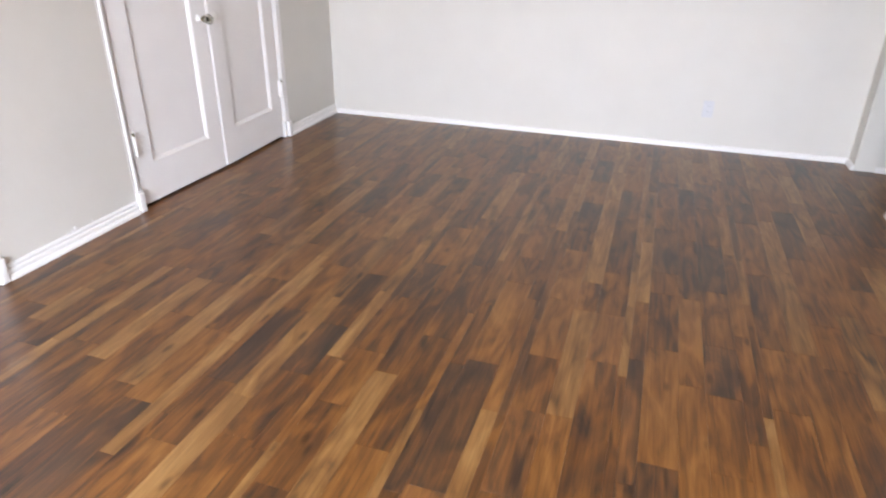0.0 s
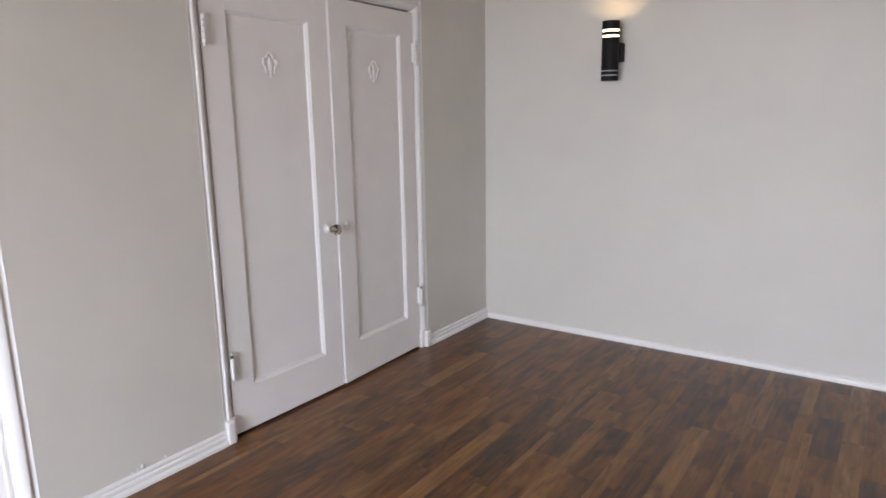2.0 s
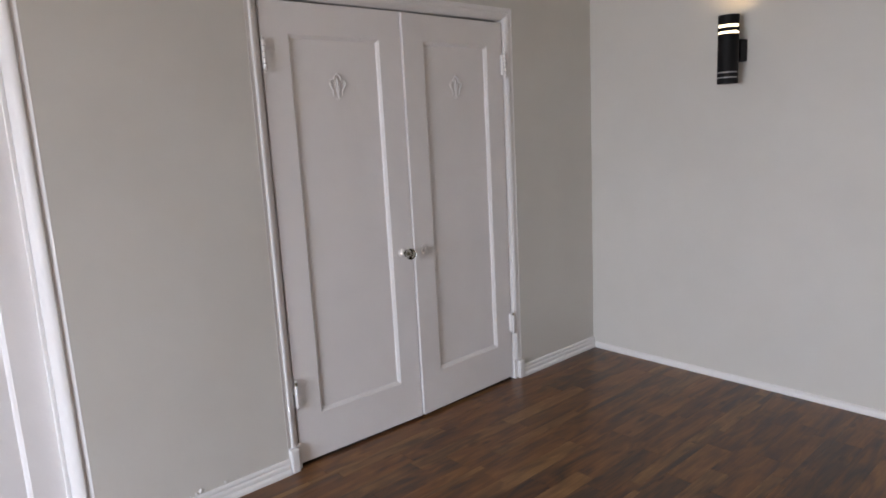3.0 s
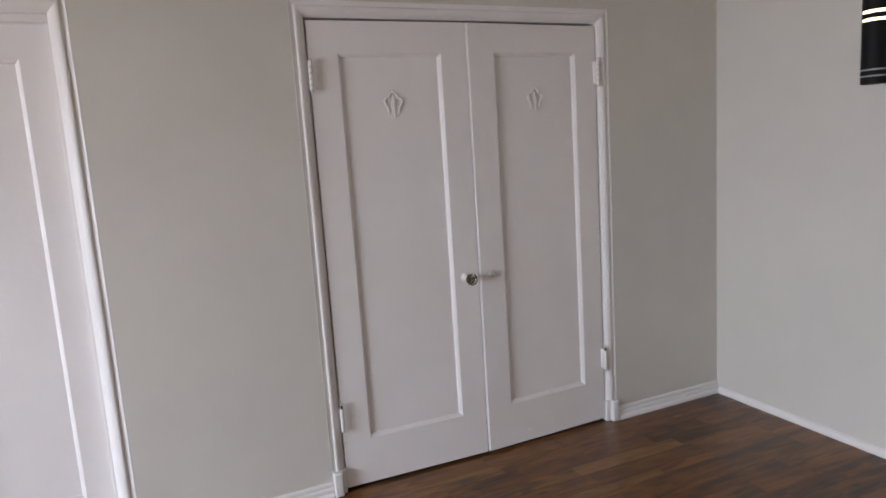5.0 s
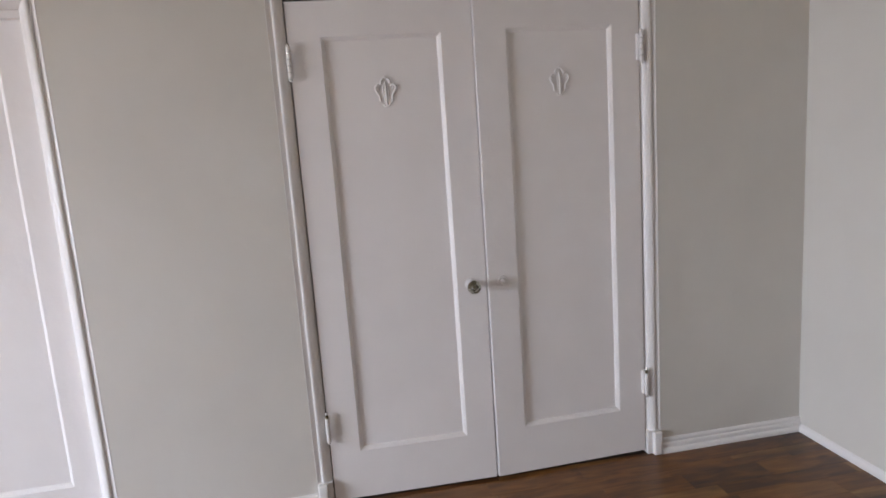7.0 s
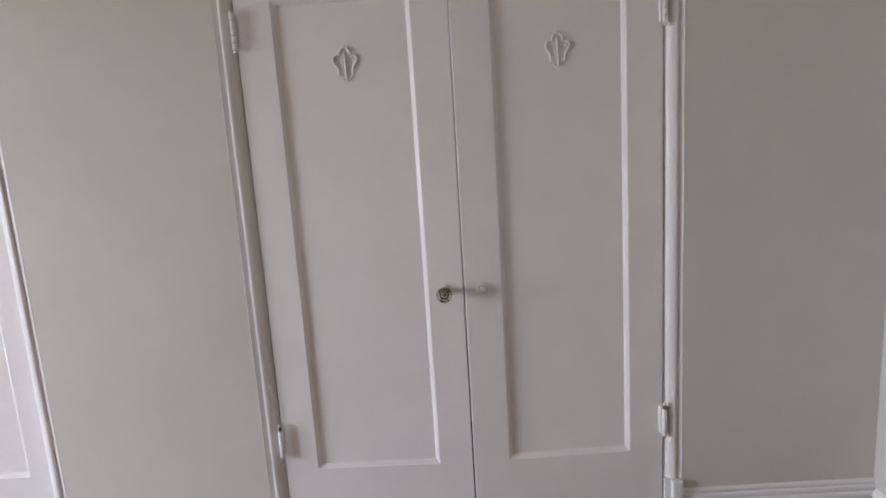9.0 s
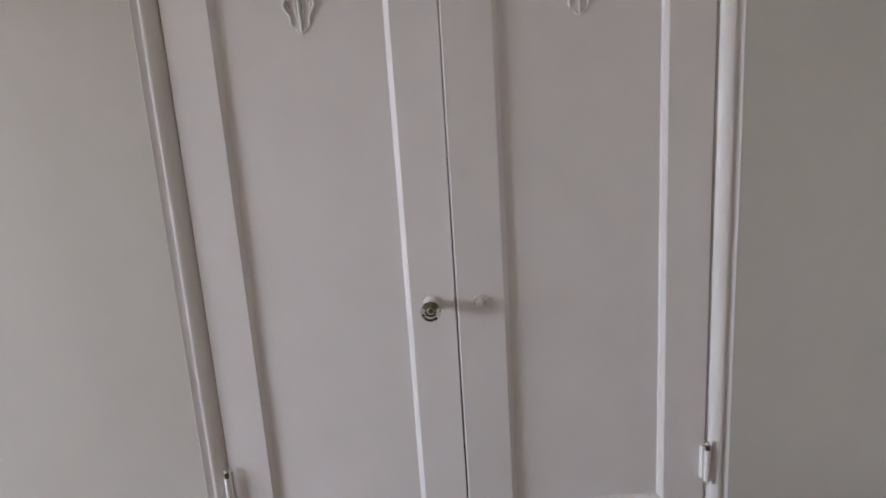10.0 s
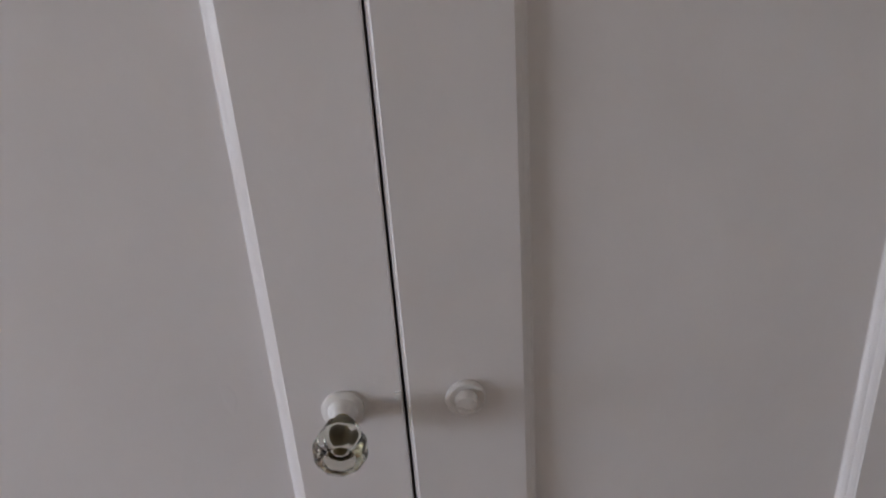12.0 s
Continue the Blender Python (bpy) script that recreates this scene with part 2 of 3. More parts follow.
def pierced(axis, a0, a1, u0, u1, z0, z1, openings=()):
    """A wall between a0 and a1 across the given axis, running from u0 to u1, with openings (u0, u1, z0, z1) right through it."""
    bm = bmesh.new()
    us = sorted({u0, u1, *(o for op in openings for o in op[:2])})
    zs = sorted({z0, z1, *(o for op in openings for o in op[2:])})
    us, zs = [u for u in us if u0 <= u <= u1], [z for z in zs if z0 <= z <= z1]

    def solid(i, j):
        if not (0 <= i < len(us) - 1 and 0 <= j < len(zs) - 1):
            return False
        cu, cz = (us[i] + us[i + 1]) / 2, (zs[j] + zs[j + 1]) / 2
        return not any(o[0] < cu < o[1] and o[2] < cz < o[3] for o in openings)

    made = {}

    def vert(a, i, j):
        if (a, i, j) not in made:
            p = (a, us[i], zs[j]) if axis == "x" else (us[i], a, zs[j])
            made[a, i, j] = bm.verts.new(p)
        return made[a, i, j]

    for i in range(len(us) - 1):
        for j in range(len(zs) - 1):
            if not solid(i, j):
                continue
            for a in (a0, a1):
                bm.faces.new([vert(a, i, j), vert(a, i + 1, j), vert(a, i + 1, j + 1), vert(a, i, j + 1)])
            for di, dj, e in ((-1, 0, ((i, j), (i, j + 1))), (1, 0, ((i + 1, j), (i + 1, j + 1))),
                              (0, -1, ((i, j), (i + 1, j))), (0, 1, ((i, j + 1), (i + 1, j + 1)))):
                if not solid(i + di, j + dj):
                    bm.faces.new([vert(a0, *e[0]), vert(a0, *e[1]), vert(a1, *e[1]), vert(a1, *e[0])])
    return bm


def swept(sections):
    """A skin through equal rings of points, closed along each ring and capped at both ends."""
    bm = bmesh.new()
    rings = [[bm.verts.new(p) for p in s] for s in sections]
    for a, b in zip(rings, rings[1:]):
        for k in range(len(a)):
            bm.faces.new([a[k], a[k - 1], b[k - 1], b[k]])
    bm.faces.new(rings[0])
    bm.faces.new(rings[-1])
    return bm


def lathe(profile, origin, seg=32, flutes=0, depth=0.0):
    """A solid turned round the x axis through origin; profile: (x, radius) pairs."""
    bm = bmesh.new()
    ox, oy, oz = origin
    rings = []
    for x, r in profile:
        if r <= 1e-6:
            rings.append([bm.verts.new((ox + x, oy, oz))])
            continue
        ring = []
        for k in range(seg):
            a = 2 * math.pi * k / seg
            rr = r * (1 - depth * (0.5 + 0.5 * math.cos(flutes * a))) if flutes else r
            ring.append(bm.verts.new((ox + x, oy + rr * math.cos(a), oz + rr * math.sin(a))))
        rings.append(ring)
    for a, b in zip(rings, rings[1:]):
        for k in range(seg):
            if len(a) == 1 and len(b) == 1:
                continue
            if len(a) == 1:
                bm.faces.new([a[0], b[k - 1], b[k]])
            elif len(b) == 1:
                bm.faces.new([a[k], a[k - 1], b[0]])
            else:
                bm.faces.new([a[k], a[k - 1], b[k - 1], b[k]])
    for ring in (rings[0], rings[-1]):
        if len(ring) > 1:
            bm.faces.new(ring)
    return bm


def tube(bm, points, radii, seg=8):
    """A tapered tube through points."""
    pts = [Vector(p) for p in points]
    rings = []
    for i, p in enumerate(pts):
        d = (pts[min(i + 1, len(pts) - 1)] - pts[max(i - 1, 0)]).normalized()
        s = d.cross(Vector((1, 0, 0)))
        s = s.normalized() if s.length > 1e-4 else Vector((0, 1, 0))
        u = d.cross(s).normalized()
        rings.append([bm.verts.new(p + radii[i] * (math.cos(2 * math.pi * k / seg) * s + math.sin(2 * math.pi * k / seg) * u)) for k in range(seg)])
    for a, b in zip(rings, rings[1:]):
        for k in range(seg):
            bm.faces.new([a[k], a[k - 1], b[k - 1], b[k]])
    bm.faces.new(rings[0])
    bm.faces.new(rings[-1])


def thing(name, at, label, category, group="", kind=""):
    e = new(name)
    e.location = at
    e.empty_display_size = 0.1
    return tagged(e, label, category, group, kind)


def parts_at(parent):
    """Meshes are written in world places: this hangs them under a thing that stands away from the origin."""
    bpy.context.view_layer.update()
    for c in parent.children:
        c.matrix_parent_inverse = parent.matrix_world.inverted()
        for g in c.children:
            g.matrix_parent_inverse = Matrix.Identity(4)


# ---- structure ----
T = 0.15
CLOSET = (-0.712, 0.712, 0.0, 2.042)
SIDE = (-2.17, -1.609, 0.0, 2.035)
HALL = (0.53, 1.34, 0.0, 2.05)

wall_west = part("wall_west", pierced("x", -T, 0.0, SOUTH_Y - T, FAR_Y + T, 0, CEIL_Z,
                                        ((CLOSET[0] - 0.064, CLOSET[1] + 0.064, 0.0, CLOSET[3] + 0.064), (SIDE[0] - 0.064, SIDE[1] + 0.064, 0.0, SIDE[3] + 0.064))), WALL)
tagged(wall_west, "off-white painted plaster wall with double closet door and side door", "wall", kind="structure")
wall_north = part("wall_north", pierced("y", FAR_Y, FAR_Y + T, 0.0, RIGHT_X, 0, CEIL_Z), WALL)
tagged(wall_north, "plain off-white painted wall carrying a black sconce", "wall", kind="structure")
wall_east = part("wall_east", pierced("x", RIGHT_X, RIGHT_X + 0.12, SOUTH_Y - T, FAR_Y + T, 0, CEIL_Z, (HALL,)), WALL)
tagged(wall_east, "off-white painted wall with an open doorway", "wall", kind="structure")
wall_south = part("wall_south", pierced("y", SOUTH_Y - T, SOUTH_Y, 0.0, RIGHT_X, 0, CEIL_Z, (WIN,)), WALL)
tagged(wall_south, "off-white painted wall with a wide window", "wall", kind="structure")
bm = boxed(-0.9, RIGHT_X + 0.12, SOUTH_Y - T, FAR_Y + T, CEIL_Z, CEIL_Z + 0.1)
box(bm, RIGHT_X + 0.1205, 5.4, 0.1, 1.345 + T, CEIL_Z, CEIL_Z + 0.1)
ceiling = part("ceiling", bm, CEILING)
tagged(ceiling, "plain white painted ceiling", "ceiling", kind="structure")
# closet and passages behind the openings, closed by plain walls
closet_wall = part("wall_closet", pierced("x", -0.9, -0.8, SOUTH_Y - T, FAR_Y + T, 0, CEIL_Z), WALL)
tagged(closet_wall, "plain off-white wall at the back of the closet", "wall", kind="structure")
for y in (SOUTH_Y - T, -1.2, FAR_Y):
    side_wall = part("wall_closet_side", boxed(-0.8, -T, y, y + 0.15, 0, CEIL_Z), WALL)
    tagged(side_wall, "plain off-white side wall of the closet", "wall", kind="structure")
hall_north = part("wall_hall_north", boxed(RIGHT_X + 0.12, 5.3, 1.345, 1.345 + T, 0, CEIL_Z), WALL)
tagged(hall_north, "off-white painted hall wall beyond the doorway", "wall", kind="structure")
hall_south = part("wall_hall_south", boxed(RIGHT_X + 0.12, 5.3, 0.1, 0.25, 0, CEIL_Z), WALL)
tagged(hall_south, "off-white painted hall wall", "wall", kind="structure")
hall_east = part("wall_hall_east", boxed(5.3, 5.4, 0.1, 1.345 + T, 0, CEIL_Z), WALL)
tagged(hall_east, "off-white painted end wall of the hall", "wall", kind="structure")
ground = part("ground", boxed(-400, 400, -400, 400, -0.55, -0.35), GROUND)
tagged(ground, "flat grey ground outside the house", "ground", kind="structure")

# window in the south wall
window = thing("window_1", ((WIN[0] + WIN[1]) / 2, SOUTH_Y, WIN[2]), "wide white-framed window with clear panes", "window", kind="structure")
wy0, wy1 = SOUTH_Y - 0.11, SOUTH_Y - 0.06
mx = (WIN[0] + WIN[1]) / 2
for x0, x1, z0, z1 in ((WIN[0], WIN[0] + 0.05, WIN[2], WIN[3]), (WIN[1] - 0.05, WIN[1], WIN[2], WIN[3]),
                       (WIN[0] + 0.05, WIN[1] - 0.05, WIN[2], WIN[2] + 0.05), (WIN[0] + 0.05, WIN[1] - 0.05, WIN[3] - 0.05, WIN[3]),
                       (mx - 0.025, mx + 0.025, WIN[2] + 0.05, WIN[3] - 0.05)):
    part("window_frame", boxed(x0, x1, wy0, wy1, z0, z1), TRIM, window)
for x0, x1 in ((WIN[0] + 0.05, mx - 0.025), (mx + 0.025, WIN[1] - 0.05)):
    pane = part("pane", boxed(x0, x1, SOUTH_Y - 0.088, SOUTH_Y - 0.083, WIN[2] + 0.05, WIN[3] - 0.05), PANE, window)
    pane.visible_shadow = False
part("window_sill", boxed(WIN[0] - 0.05, WIN[1] + 0.05, SOUTH_Y + 0.002, SOUTH_Y + 0.05, WIN[2] - 0.03, WIN[2] - 0.002, bevel=0.004), TRIM, window)
parts_at(window)


# ---- trim ----
BASE_SECTION = [(0.0, 0.0), (0.0235, 0.0), (0.0240, 0.010), (0.0222, 0.017), (0.0175, 0.0215), (0.0130, 0.0228), (0.0122, 0.0250), (0.0135, 0.0285), (0.0142, 0.0360), (0.0135, 0.0425),
                (0.0108, 0.0458), (0.0078, 0.0468), (0.0074, 0.0485), (0.0092, 0.0520), (0.0100, 0.0570), (0.0092, 0.0625), (0.0060, 0.0670), (0.0025, 0.0690), (0.0, 0.0692)]
SHOE_SECTION = [(0.0, 0.0), (0.017, 0.0), (0.0175, 0.012), (0.0155, 0.021), (0.011, 0.029), (0.005, 0.034), (0.0, 0.036)]


def baseboard(section, axis, wall, out, u0, u1, label):
    """A moulding along a wall from u0 to u1: axis "x" lies on a wall x = wall; out: +1 or -1, the way into the room."""
    steps = max(2, int(abs(u1 - u0) / 0.12))
    rings = []
    for k in range(steps + 1):
        u = u0 + (u1 - u0) * k / steps
        wob = 0.0012 * noise.noise((u * 2.3, wall * 3.1, 0.4)) + 0.0006 * noise.noise((u * 9.0, wall, 2.0))
        rings.append([(wall + out * (d + (wob if d > 0.004 else 0)), u, h) if axis == "x" else (u, wall + out * (d + (wob if d > 0.004 else 0)), h)
                      for d, h in section])
    return tagged(part("baseboard", swept(rings), TRIM, smooth=True), label, "baseboard", kind="structure")


PL = 0.776  # outer edge of the closet's plinth blocks
base_mid = baseboard(BASE_SECTION, "x", 0.0, 1, -1.546, -PL - 0.001, "glossy white moulded baseboard with thick paint between two doors")
baseboard(BASE_SECTION, "x", 0.0, 1, PL + 0.001, FAR_Y - 0.0005, "glossy white moulded baseboard beside the closet door")
baseboard(BASE_SECTION, "x", 0.0, 1, SOUTH_Y, -2.24, "glossy white moulded baseboard beyond the side door")
baseboard(SHOE_SECTION, "y", FAR_Y, -1, 0.022, RIGHT_X, "low white quarter-round shoe moulding along the floor")
baseboard(SHOE_SECTION, "x", RIGHT_X, -1, HALL[1], FAR_Y - 0.018, "short white quarter-round shoe moulding beside the doorway")
baseboard(SHOE_SECTION, "x", RIGHT_X, -1, SOUTH_Y, HALL[0], "white quarter-round shoe moulding along the wall")
baseboard(SHOE_SECTION, "y", 1.345, -1, RIGHT_X + 0.122, 5.28, "white quarter-round shoe moulding in the hall")

# lumps of old paint on top of the baseboard
for k, (y, z, r) in enumerate(((-1.172, 0.083, 0.007), (-1.19, 0.079, 0.005), (-1.155, 0.079, 0.004), (-1.07, 0.080, 0.005), (-1.215, 0.078, 0.004))):
    lump = bmesh.new()
    bmesh.ops.create_icosphere(lump, subdivisions=2, radius=r)
    for v in lump.verts:
        v.co *= 1 + 0.35 * noise.noise(v.co * 300 + Vector((k * 7, 0, 0)))
        v.co = Vector((v.co.x * 0.7 + 0.004, v.co.y + y, v.co.z * (1.6 if k == 0 else 0.9) + z))
    part("paint_lump", lump, TRIM, base_mid, "hardened lump of white paint", smooth=True)

# narrow casing: it climbs from the set-back door to a rounded crest level with the plaster, drops into a groove, and slopes back up to the plaster
CASING = [(0.0, -0.034), (0.0, -0.0250), (0.003, -0.0215), (0.010, -0.0120), (0.018, -0.0044), (0.026, 0.0000), (0.033, 0.0024), (0.0378, 0.0030), (0.0408, 0.0018), (0.0428, -0.0028),
          (0.0436, -0.0060), (0.0448, -0.0070), (0.0480, -0.0061), (0.0530, -0.0041), (0.0580, -0.0020), (0.0615, -0.0002), (0.0628, 0.0008), (0.0636, 0.0007), (0.064, 0.0003), (0.064, -0.034)]
CASING_W = 0.064


def casing(name, y0, y1, top, bottom, label):
    """The moulding round an opening from y0 to y1: two uprights, a mitred head and two plinth blocks."""
    t = thing(name, (0, (y0 + y1) / 2, 0), label, "trim", kind="structure")
    zs = [bottom + (top - bottom) * k / 12 for k in range(13)]
    for sgn, edge in ((-1, y0), (1, y1)):
        rings = []
        for k, z in enumerate(zs):
            wob = 0.0008 * noise.noise((edge * 3, z * 3.0, 1.7))
            rings.append([(h + (wob if h > 0 else 0), edge + sgn * (u + wob), z + (u if k == 12 else 0)) for u, h in CASING])
        part("upright_casing", swept(rings), TRIM, t, smooth=True)
        # plinth block with a slightly rounded face
        outer, inner = edge + sgn * 0.062, edge + sgn * 0.020
        part("plinth_block", boxed(0.0005, 0.0275, min(outer, inner), max(outer, inner), 0.0, bottom - 0.001, bevel=0.010, seg=4), TRIM, t, smooth=True)
    rings = []
    for k in range(13):
        f = k / 12
        rings.append([(h, (y0 - u) * (1 - f) + (y1 + u) * f, top + u) for u, h in CASING])
    part("head_casing", swept(rings), TRIM, t, smooth=True)
    # jamb boards behind the casing
    w = CASING_W
    for a, b in ((y0 - w, y0), (y1, y1 + w)):
        part("jamb", boxed(-T, -0.0345, a, b, 0.0, top), TRIM, t)
        part("jamb_foot", boxed(-0.0343, 0.0, a + 0.0005, b - 0.0005, 0.0, bottom), TRIM, t)
    part("head_jamb", boxed(-T, -0.0345, y0 - w, y1 + w, top + 0.0005, top + w), TRIM, t)
    parts_at(t)
    return t


casing("trim_closet", CLOSET[0], CLOSET[1], CLOSET[3], 0.112, "glossy white moulded casing round the closet doors with plinth blocks")
casing("trim_side_door", SIDE[0], SIDE[1], SIDE[3], 0.112, "glossy white moulded casing round the side door with plinth blocks")


# ---- doors ----
MOULD = [(0.0, 0.0), (0.0006, -0.0010), (0.0018, -0.0026), (0.0042, -0.0042), (0.0078, -0.0066), (0.0110, -0.0096), (0.0130, -0.0126), (0.0138, -0.0148), (0.0150, -0.0156), (0.0160, -0.0158)]
MOULD_DOUBLE = [(0.0, 0.0), (0.0006, -0.0012), (0.0030, -0.0026), (0.0060, -0.0050), (0.0070, -0.0062), (0.0076, -0.0072), (0.0086, -0.0076), (0.0104, -0.0088), (0.0126, -0.0110), (0.0140, -0.0136),
                (0.0146, -0.0152), (0.0158, -0.0160), (0.0168, -0.0162)]


def ornament(parent, x, y, z):
    """A small cast crest: a double stem with a barbed foot, a drooping crown and an open scroll with a curl on either side."""
    bm = bmesh.new()
    a, b, c = x + 0.0005, x + 0.0026, x + 0.0036

    def bar(points, radii):
        tube(bm, [(d, y + u, z + v) for d, u, v in points], radii)

    bar([(a, -0.002, 0.040), (c, -0.001, 0.030), (c, 0.0, 0.006), (c, 0.001, -0.026), (b, 0.002, -0.046), (a, 0.002, -0.057)], [0.002, 0.0046, 0.0050, 0.0046, 0.0044, 0.0018])
    bar([(a, -0.010, 0.030), (b, -0.0095, 0.016), (b, -0.0080, -0.008), (a, -0.0050, -0.032)], [0.0014, 0.0028, 0.0028, 0.0014])
    bar([(a, 0.010, 0.024), (b, 0.0105, 0.010), (b, 0.0095, -0.010), (a, 0.0070, -0.028)], [0.0014, 0.0028, 0.0026, 0.0014])
    bar([(a, -0.006, 0.0535), (c, -0.001, 0.0565), (c, 0.003, 0.0565), (a, 0.007, 0.0525)], [0.0024, 0.0050, 0.0048, 0.0024])
    for s in (-1, 1):
        # drooping arm of the crown
        bar([(a, s * 0.005, 0.0535), (c, s * 0.0115, 0.0490), (c, s * 0.0170, 0.0410), (b, s * 0.0180, 0.0345), (a, s * 0.0150, 0.0300)], [0.0024, 0.0044, 0.0046, 0.0036, 0.0016])
        # open scroll running out, in and down to a free foot
        bar([(a, s * 0.0200, 0.0200), (b, s * 0.0250, 0.0275), (c, s * 0.0325, 0.0285), (c, s * 0.0390, 0.0210), (c, s * 0.0398, 0.0110), (c, s * 0.0345, 0.0015), (b, s * 0.0275, -0.0070),
             (b, s * 0.0240, -0.0180), (b, s * 0.0245, -0.0280), (a, s * 0.0225, -0.0365)], [0.0016, 0.0030, 0.0042, 0.0046, 0.0044, 0.0042, 0.0038, 0.0036, 0.0042, 0.0022])
        # curl inside the scroll
        bar([(a, s * 0.0285, 0.0205), (b, s * 0.0315, 0.0160), (b, s * 0.0290, 0.0110), (a, s * 0.0240, 0.0100)], [0.0014, 0.0028, 0.0026, 0.0012])
        # barb at the foot
        bar([(a, s * 0.0030, -0.0545), (b, s * 0.0100, -0.0490), (a, s * (0.0200 if s > 0 else 0.0145), -0.0410 if s > 0 else -0.0450)], [0.0024, 0.0036, 0.0014])
    return part("crest_ornament", bm, TRIM, parent, "small raised crest ornament painted white", smooth=True)


def hinge(parent, x, y, z, sgn, height=0.118):
    """A butt hinge thick with paint; sgn: the side on which the casing lies."""
    h = part("hinge", boxed(x - 0.004, x + (0.017 if sgn > 0 else 0.0035), y - sgn * 0.015 if sgn > 0 else y + 0.001, y + 0.002 if sgn > 0 else y + 0.006, z - height / 2 + 0.006, z + height / 2 - 0.006,
                            bevel=0.0017), TRIM, parent, "painted butt hinge with a worn steel pin")
    step = height / 5
    core = bmesh.new()
    tube(core, [(x + 0.019, y, z - height / 2 + 0.002), (x + 0.019, y, z + height / 2 - 0.002)], [0.0064, 0.0064], seg=12)
    part("pin", core, DARK_BRASS, h, "dull brass hinge pin", smooth=True)
    if z < 1:  # the lower hinges have one long barrel, with the pin bare above it
        step = height
    for k in range(round(height / step)):
        kn = bmesh.new()
        z0 = z - height / 2 + k * step
        z1 = z0 + step - (0.014 if z < 1 else 0.0)
        tube(kn, [(x + 0.019, y, z0 + 0.0009), (x + 0.019, y, z0 + 0.002), (x + 0.019, y, z1 - 0.002), (x + 0.019, y, z1 - 0.0009)], [0.0080, 0.0088, 0.0088, 0.0080], seg=14)
        part("knuckle", kn, TRIM, h, smooth=True)
    for zz, up in ((z - height / 2, -1), (z + height / 2, 1)):
        tip = bmesh.new()
        tube(tip, [(x + 0.019, y, zz), (x + 0.019, y, zz + up * 0.003), (x + 0.019, y, zz + up * 0.008), (x + 0.019, y, zz + up * 0.011)], [0.004, 0.0068, 0.0060, 0.002], seg=12)
        part("pin_tip", tip, STEEL if sgn < 0 or z < 1 else TRIM, h, smooth=True)
    return h


def leaf(name, face, y0, y1, z0, z1, panel, label, group="", mould=MOULD, free=0, taper=0.0, ease=0.0022):
    """A door leaf with one sunk panel; face: the place of its front; panel: y0, y1, z0, z1 of the panel's outer edge;
    free: the side of its meeting edge, which is planed back at the foot by taper and rounded by ease."""
    back = face - 0.042
    p0, p1, q0, q1 = panel
    d = thing(name, (face, (y0 + y1) / 2, z0), label, "door", group, kind="structure")
    # stiles run the full height, rails lie between them; outer edges are eased
    for a, b, k in ((y0, p0, 0), (p1, y1, 1)):
        bm = boxed(back, face, a, b, z0, z1)
        outer = [e for e in bm.edges if all(abs(v.co.y - (a if k == 0 else b)) < 1e-6 and abs(v.co.x - face) < 1e-6 for v in e.verts)]
        meets = free == (1 if k else -1)
        if meets:
            for v in bm.verts:
                if abs(v.co.y - (b if k else a)) < 1e-6 and v.co.z < z0 + 0.1:
                    v.co.y -= free * taper
        bmesh.ops.bevel(bm, geom=outer, offset=ease if meets else 0.0022, segments=3, affect='EDGES')
        part("stile", bm, DOOR, d)
    part("rail", boxed(back, face, p0, p1, z0, q0), DOOR, d)
    part("rail", boxed(back, face, p0, p1, q1, z1), DOOR, d)
    rings = [[(face + h, p0 + u, q0 + u), (face + h, p1 - u, q0 + u), (face + h, p1 - u, q1 - u), (face + h, p0 + u, q1 - u)] for u, h in mould]
    bm = bmesh.new()
    vs = [[bm.verts.new(c) for c in r] for r in rings]
    for a, b in zip(vs, vs[1:]):
        for k in range(4):
            bm.faces.new([a[k - 1], a[k], b[k], b[k - 1]])
    part("panel_moulding", bm, DOOR, d)
    u, h = mould[-1]
    part("panel", boxed(back + 0.012, face + h, p0 + u, p1 - u, q0 + u, q1 - u), DOOR, d)
    return d


LEFT_GAP, RIGHT_GAP = -0.0006, 0.0006
door_left = leaf("door_1", 0.0, -0.708, LEFT_GAP, 0.013, 2.030, (-0.586, -0.126, 0.222, 1.898),
                 "closed white one-panel closet door leaf with glass knob", "closet doors", free=1, taper=0.0030)
door_right = leaf("door_2", 0.0015, RIGHT_GAP, 0.708, 0.016, 2.028, (0.132, 0.586, 0.226, 1.902),
                  "closed white one-panel closet door leaf with broken-off knob", "closet doors", MOULD_DOUBLE, free=-1, taper=0.0010, ease=0.0036)
ornament(door_left, -0.0158, -0.3545, 1.684)
ornament(door_right, -0.0147, 0.3575, 1.686)
for dr, y, s in ((door_left, -0.7125, -1), (door_right, 0.7125, 1)):
    hinge(dr, 0.001, y - s * 0.004, 1.808, s)
    hinge(dr, 0.001, y - s * 0.004, 0.348, s)

